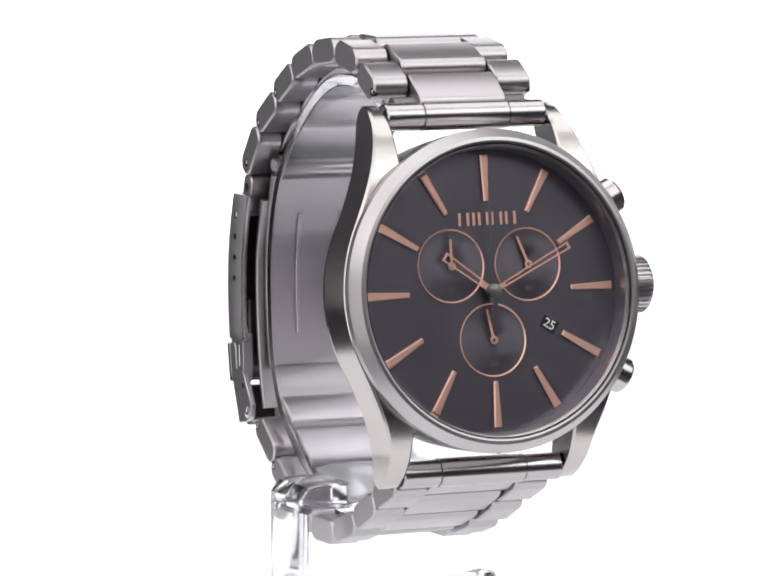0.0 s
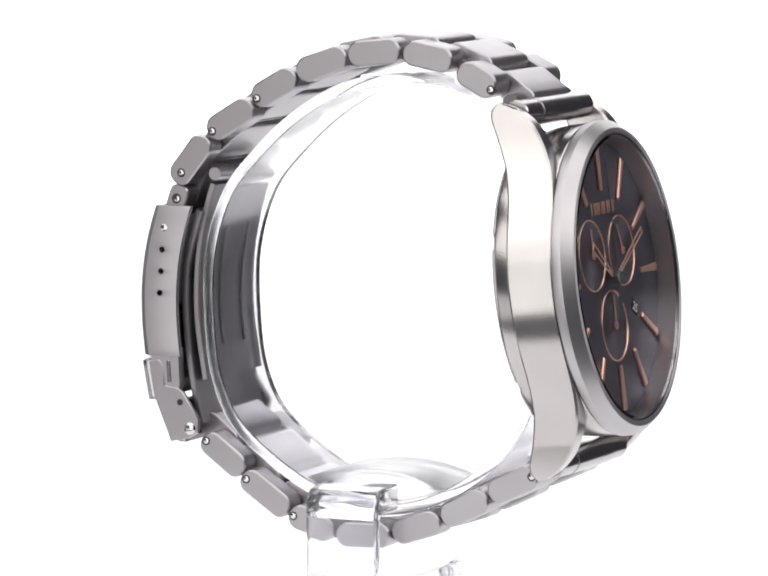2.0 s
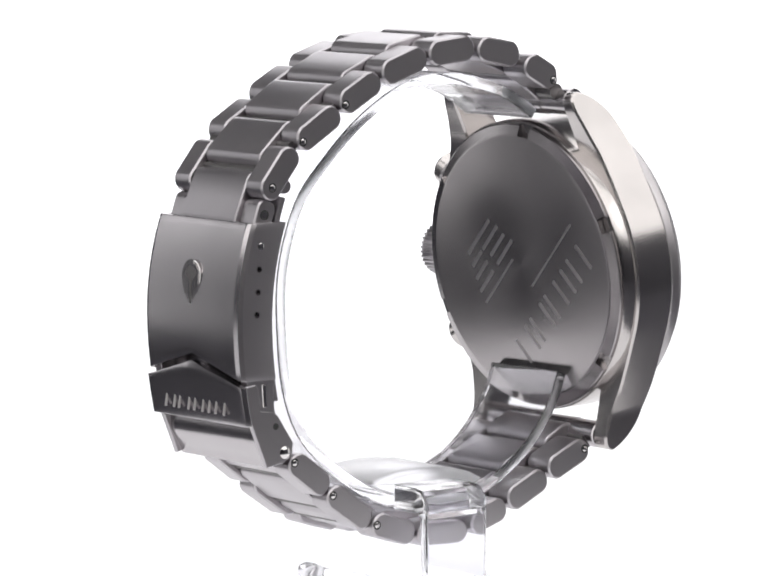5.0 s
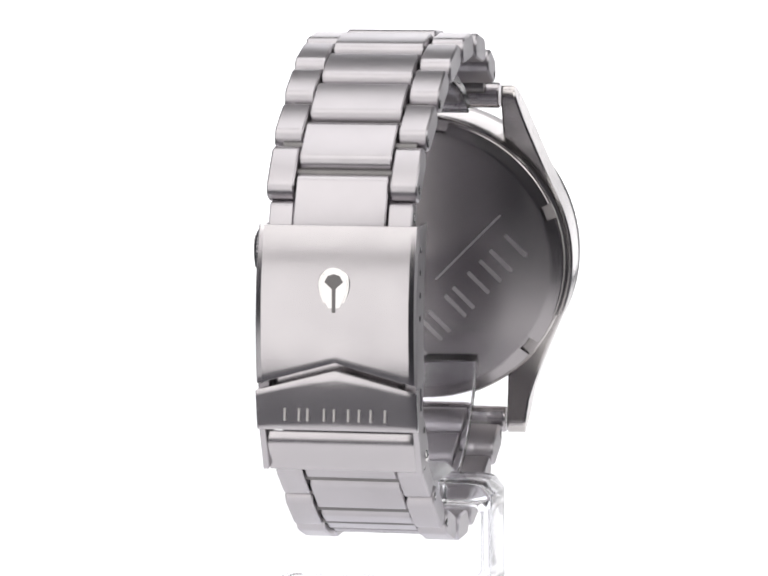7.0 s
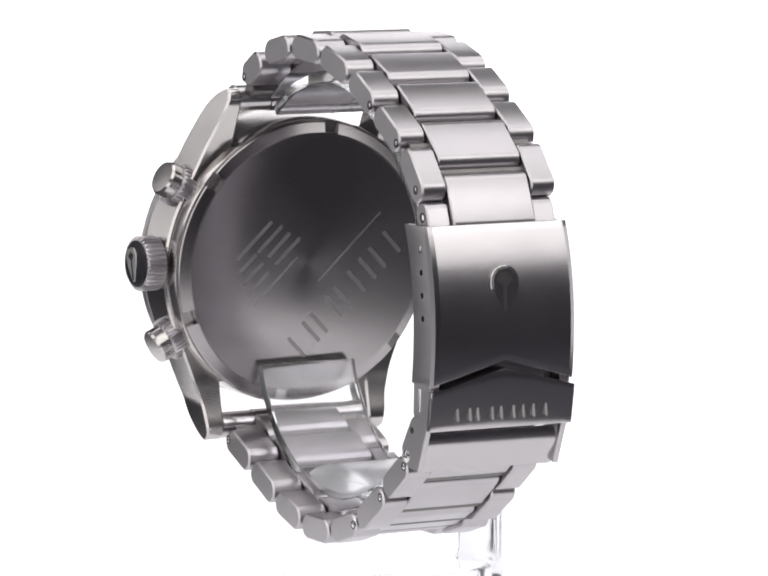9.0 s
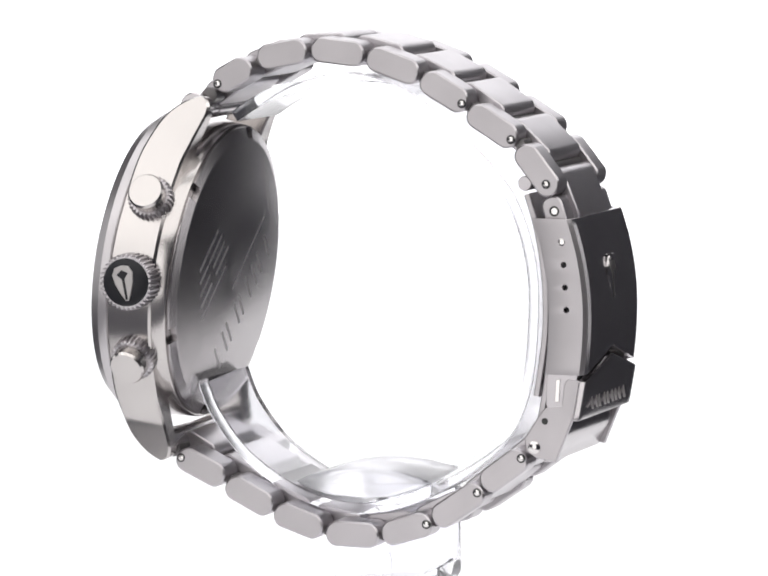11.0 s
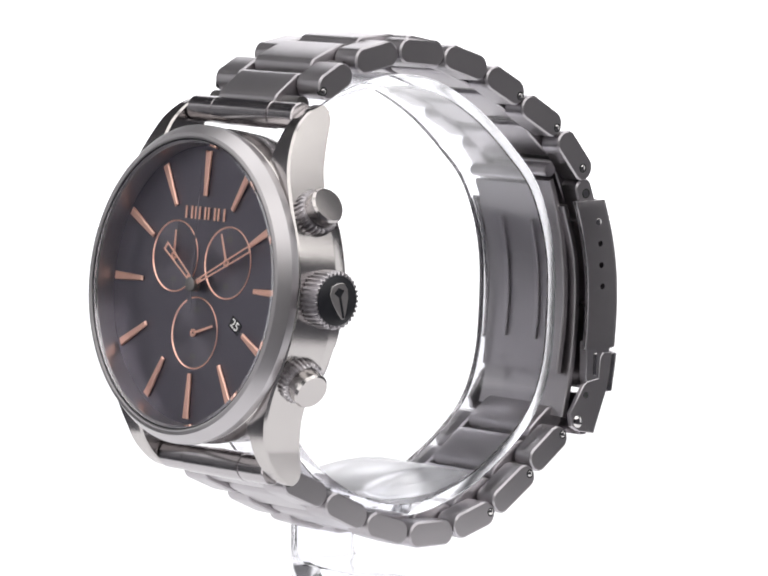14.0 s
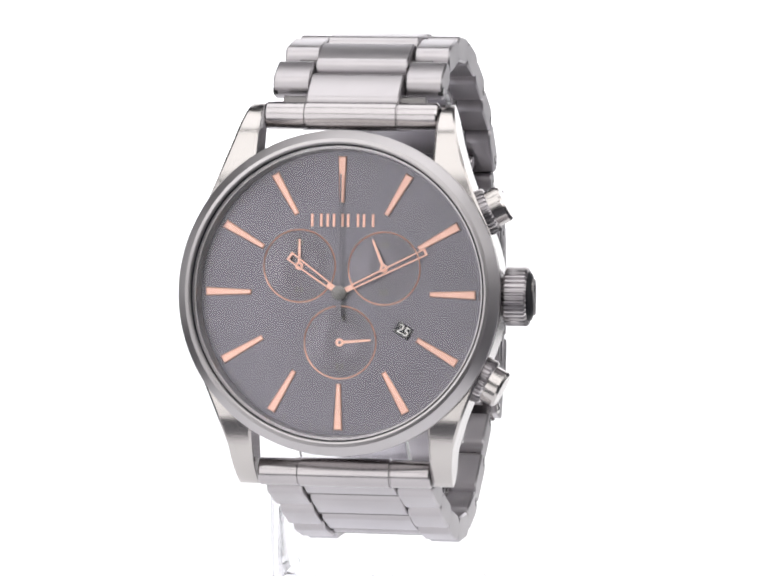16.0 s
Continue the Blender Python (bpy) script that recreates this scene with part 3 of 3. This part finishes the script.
def build_clasp():
    W = 10.75
    xs = [-W + 2 * W * i / 16 for i in range(17)]
    chevron = lambda x: 3.0 * (1 - abs(x) / W)
    # Cover: a bowed sheet with side walls and four bores in each.
    bm = bmesh.new()
    rows = []
    for k in range(19):
        s = k / 18
        sec = []
        for x in [-W] * 3 + [-W + 0.25] + [-W + 0.9, -W + 1.15] + xs[2:-2] + [W - 1.15, W - 0.9] + [W - 0.25] + [W] * 3:
            sec.append(x)
        depth = [5.7, 1.2, 0.9, 0.25, 0.0, 0.0] + [0.0] * len(xs[2:-2]) + [0.0, 0.0, 0.25, 0.9, 1.2, 5.7]
        outer, inner = [], []
        for x, d in zip(sec, depth):
            z = -55.3 + s * (-76.1 + chevron(x) + 55.3)
            y = clasp_y(z)
            outer.append(bm.verts.new((x + 0.2, y - d, z + LIFT)))
            xi = max(-W + 0.85, min(W - 0.85, x))
            inner.append(bm.verts.new((xi + 0.2, y - max(d, 0.85), z + LIFT)))
        rows.append(outer + inner[::-1])
    m = len(rows[0])
    for a, b in zip(rows, rows[1:]):
        for i in range(m):
            bm.faces.new((a[i], a[(i + 1) % m], b[(i + 1) % m], b[i]))
    for r in (rows[0], rows[-1]):
        for i in range(m // 2 - 1):
            bm.faces.new((r[i], r[i + 1], r[m - 2 - i], r[m - 1 - i]))
    bmesh.ops.remove_doubles(bm, verts=bm.verts, dist=0.001)
    BORES = ((28.9, -58.4), (29.2, -61.4), (29.4, -64.4), (29.6, -67.4))
    bm = drilled(eased(bm, 0.13), [(0.2, y, z + LIFT, 0.42) for y, z in BORES[1:]])
    cover = part("clasp_cover", bm, STEEL_CLASP, watch, "bowed brushed steel clasp cover with a chevron edge", sharp=18, side=SIDE)
    for s in (-1, 1):
        y, z = BORES[0]
        at = Matrix.Translation((0.2 + s * W, y, z + LIFT)) @ Matrix.Rotation(radians(90 * s), 4, "Y")
        part("pin", put(lathe([(0, -0.3), (0.5, -0.3), (0.5, 0.0), (0.38, 0.04), (0, 0.05)], 20, False), at), STEEL_BRIGHT, cover)
    # Plain drop-shaped emblem, raised rim and sunk stem.
    drop = []
    for k in range(28):
        a = 2 * math.pi * k / 28
        drop.append((2.55 * math.sin(a) * (0.78 + 0.3 * math.cos(a)), 3.15 * math.cos(a)))
    at = Matrix.Translation((0.3, clasp_y(-63.8), -63.8 + LIFT)) @ Matrix.Rotation(radians(180), 4, "Z") @ Matrix.Rotation(radians(88), 4, "X")
    emblem = part("emblem", put(slab(drop, -0.2, 0.1, 0.06), at), STEEL_BRIGHT, cover, "plain drop-shaped raised emblem")
    part("emblem_face", put(slab(inset(drop, 0.3), -0.1, 0.13, 0.02), at), STEEL_BRIGHT, emblem)
    part("emblem_stem", put(slab([(-0.24, -2.7), (0.24, -2.7), (0.26, 0.4), (1.25, 1.3), (0.8, 2.1), (0, 2.35), (-0.8, 2.1), (-1.25, 1.3), (-0.26, 0.4)], 0.1, 0.16, 0), at), STEEL_DARK, emblem)
    # Catch: chevron-topped flap, cheeks and lower plate.
    rows = []
    for k in range(7):
        s = k / 6
        row = []
        for x in xs:
            top = -76.9 + 0.92 * chevron(x)
            z = top + s * (-82.2 - top)
            row.append((x + 0.2, 32.6 - 0.14 * max(0, -75 - z) - 0.004 * (z + 75) ** 2, z + LIFT))
        rows.append(row)
    flap = plate(rows, 1.0, "catch_flap", watch, "chevron-topped catch with a raised word")
    for x, w in ((-5.9, 1.9), (-2.7, 2.2), (0.7, 1.9), (3.1, 0), (5.6, 1.9)):
        for e in ((-1, 1) if w else (0,)):
            at = Matrix.Translation((0.2 - x - e * w / 2, 31.88, -79.5 + LIFT)) @ Matrix.Rotation(radians(180), 4, "Z") @ Matrix.Rotation(radians(80), 4, "X")
            part("brand_bar", put(slab(rounded(0.34, 2.9, 0.12, 2), -0.2, 0.1, 0.05), at), ENGRAVED, flap)
    cheek = up([(32.0, -76.9), (29.9, -76.6), (29.3, -77.2), (28.9, -80.2), (26.9, -80.5), (26.2, -81.0), (23.7, -84.8), (24.0, -86.6), (25.4, -87.4), (28.1, -87.9), (28.6, -86.6), (30.4, -82.2), (31.3, -79.6)])
    for s in (-1, 1):
        lo, hi = sorted((0.2 + s * 9.9, 0.2 + s * 10.7))
        ch = part("cheek", slab(cheek, lo, hi, 0.12, "x"), STEEL, flap, side=SIDE)
        # The small disc is a bore's shade in colour, the large one a rivet.
        for y, z, r, mat in ((26.6, -82.4, 0.45, BORE_SHADE), (25.1, -86.0, 0.85, STEEL_BRIGHT)):
            at = Matrix.Translation((0.2 + s * 10.7, y, z + LIFT)) @ Matrix.Rotation(radians(90 * s), 4, "Y")
            part("rivet", put(lathe([(0, -0.4), (r, -0.4), (r, 0.05), (r * 0.7, 0.2 if r > 0.5 else 0.05), (0, 0.28 if r > 0.5 else 0.05)], 20, False), at), mat, ch)
        # Slotted side wall under the flap with its latch.
        wall = part("side_wall", slab(up([(31.4, -74.9), (26.9, -75.0), (26.7, -80.0), (27.3, -82.0), (30.2, -81.4)]), *sorted((0.2 + s * 9.1, 0.2 + s * 10.6)), 0.08, "x"), STEEL, watch)
        part("latch", slab(up([(28.9, -76.5), (28.0, -76.6), (27.8, -79.9), (28.7, -79.9)]), *sorted((0.2 + s * 9.6, 0.2 + s * 10.66)), 0.2, "x"), STEEL_BRIGHT, wall)
    inner = plate([[(x * 0.84 + 0.2, 29.4 - 0.1 * k, -70.5 - 2.2 * k + LIFT) for x in xs] for k in range(6)], 0.8, "catch_base", flap)
    rows = []
    for k in range(13):
        s = k / 12
        z = -82.6 - 5.4 * s
        rows.append([(x * 0.925 + 0.2, 29.1 - 1.5 * s + 0.55 * math.sin(math.pi * min(1, s * 1.15 + 0.08)) - 0.3 * s * s, z + LIFT) for x in xs])
    plate(rows, 1.2, "catch_plate", flap)
    # Folding blades inside the loop.
    path = glide([(22.9, -52.4), (24.3, -57.0), (25.4, -63.5), (25.5, -71.0), (24.3, -79.5)])
    blade = part("fold_blade", put(sweep_strip([(y, z + LIFT) for y, z in path], 0.9, 7.6, 0.15), Matrix.Translation((0.2, 0, 0))), SIDE, watch, "curved folding blade of the clasp")
    for s in (-1, 1):
        path = glide([(23.6, -58.0), (24.65, -64.0), (24.8, -70.0), (24.3, -75.0)])
        part("rib", put(sweep_strip([(y, z + LIFT) for y, z in path], 0.35, 0.35, 0.1), Matrix.Translation((0.2 + s * 3.2, 0, 0))), STEEL, blade)
    path = glide([(24.6, -56.0), (26.6, -63.5), (26.7, -72.0), (25.6, -80.5), (24.4, -85.5)])
    part("fold_blade", put(sweep_strip([(y, z + LIFT) for y, z in path], 0.9, 8.6, 0.15), Matrix.Translation((0.2, 0, 0))), SIDE, watch)
    at = Matrix.Translation((0.2, 22.6, -51.0 + LIFT)) @ Matrix.Rotation(radians(90), 4, "Y")
    part("hinge", put(lathe([(0, -7.6), (0.9, -7.6), (1.0, -7.4), (1.0, 7.4), (0.9, 7.6), (0, 7.6)], 24, False), at), STEEL, watch)
    # End link caught in the clasp.
    for s in (-1, 1):
        outline = placed(rounded(6.2, 2.9, 1.2, 4), *up([(26.9, -52.9), (28.6, -58.0)]))
        link = part("outer_link", slab(outline, *sorted((0.2 + s * 6.3, 0.2 + s * 9.6)), 0.2, "x"), STEEL, watch, side=SIDE)
        at = Matrix.Translation((0.2 + s * 9.6, 27.5, -54.4 + LIFT)) @ Matrix.Rotation(radians(90 * s), 4, "Y")
        part("pin_bore_shade", put(lathe([(0, -0.6), (0.7, -0.6), (0.7, 0.015), (0, 0.015)], 20, False), at), BORE_SHADE, link)
        part("pin", put(lathe([(0, -0.6), (0.45, -0.6), (0.45, 0.02), (0, 0.07)], 16, False), at), STEEL_BRIGHT, link)


build_bracelet()
build_clasp()

# ---- the clear holder ----
holder = tagged(new("watch_holder"), "clear acrylic C-shaped watch holder on a bent foot", "display stand")


def build_holder():
    path = glide([(-19.6, -43.0), (-16.5, -41.0), (-12.7, -39.3), (-5, -37.6), (2.7, -38.7), (10, -42.7), (16, -48), (20.6, -53.6), (23.3, -62), (23.5, -71), (22.3, -79.5), (18.6, -86.2), (10, -92.6), (2, -95.6), (-4, -96), (-11, -94.1), (-18, -89.6), (-22.6, -84), (-24.6, -79.4)])
    bm = put(sweep_strip([(y, z + LIFT) for y, z in path], 1.6, 7.4, 0.14), Matrix.Translation((-0.3, 0, 0)))
    part("ring", bm, ACRYLIC, holder, "clear bent acrylic strip")
    # Lens-shaped block in the ring's foot, arm, stem and base in one bent strip.
    bm = slab(up([(9.0, -92.2), (7, -91.5), (4, -90.9), (0.5, -90.6), (-3, -90.7), (-6, -91.1), (-9, -91.9), (-11, -92.9), (-9, -93.9), (-6, -94.6), (-1, -94.8), (3, -94.4), (7, -93.2)]), -7.4, 7.0, 0.9, "x", steps=3)
    part("block", bm, ACRYLIC_BLOCK, holder, "hazy lens-shaped acrylic block")
    outline = [(-15.4, -106.4), (-15.4, -94.2), (-14.2, -92.6), (-12.6, -92.3), (-8.0, -92.3), (-8.0, -95.8), (-13.2, -95.8), (-13.9, -96.5), (-13.9, -104.2), (-13.4, -105.4), (12.0, -105.4), (13.8, -105.9), (14.4, -107.0), (13.8, -108.2), (12.0, -108.5), (-13.6, -108.5), (-15.0, -108.0)]
    c = slab([(x, z + LIFT) for x, z in outline], -5.3, 5.3, 0.55, steps=4)
    c.transform(Matrix(((1, 0, 0, 0), (0, 0, 1, 0), (0, 1, 0, 0), (0, 0, 0, 1))))
    part("foot", c, ACRYLIC_FOOT, holder, "clear bent foot")
    for ob in holder.children_recursive:
        ob.visible_shadow = False


build_holder()


def motions():
    steps = [0.5 * k for k in range(33)]
    rows = [(t, pose(0, 0, 0, 0, 0, turn(t))) for t in steps]
    walk(watch, rows)
    walk(holder, rows)
    at = pose(0.25 * MM, -32 * MM, (-64 + LIFT) * MM, CASE_TILT, 0, CASE_YAW)
    walk(seconds_hand, [(t, at @ pose(0.05 * MM, -6.4 * MM, 0, 0, 0, 11 - 6 * t)) for t in range(17)])


motions()
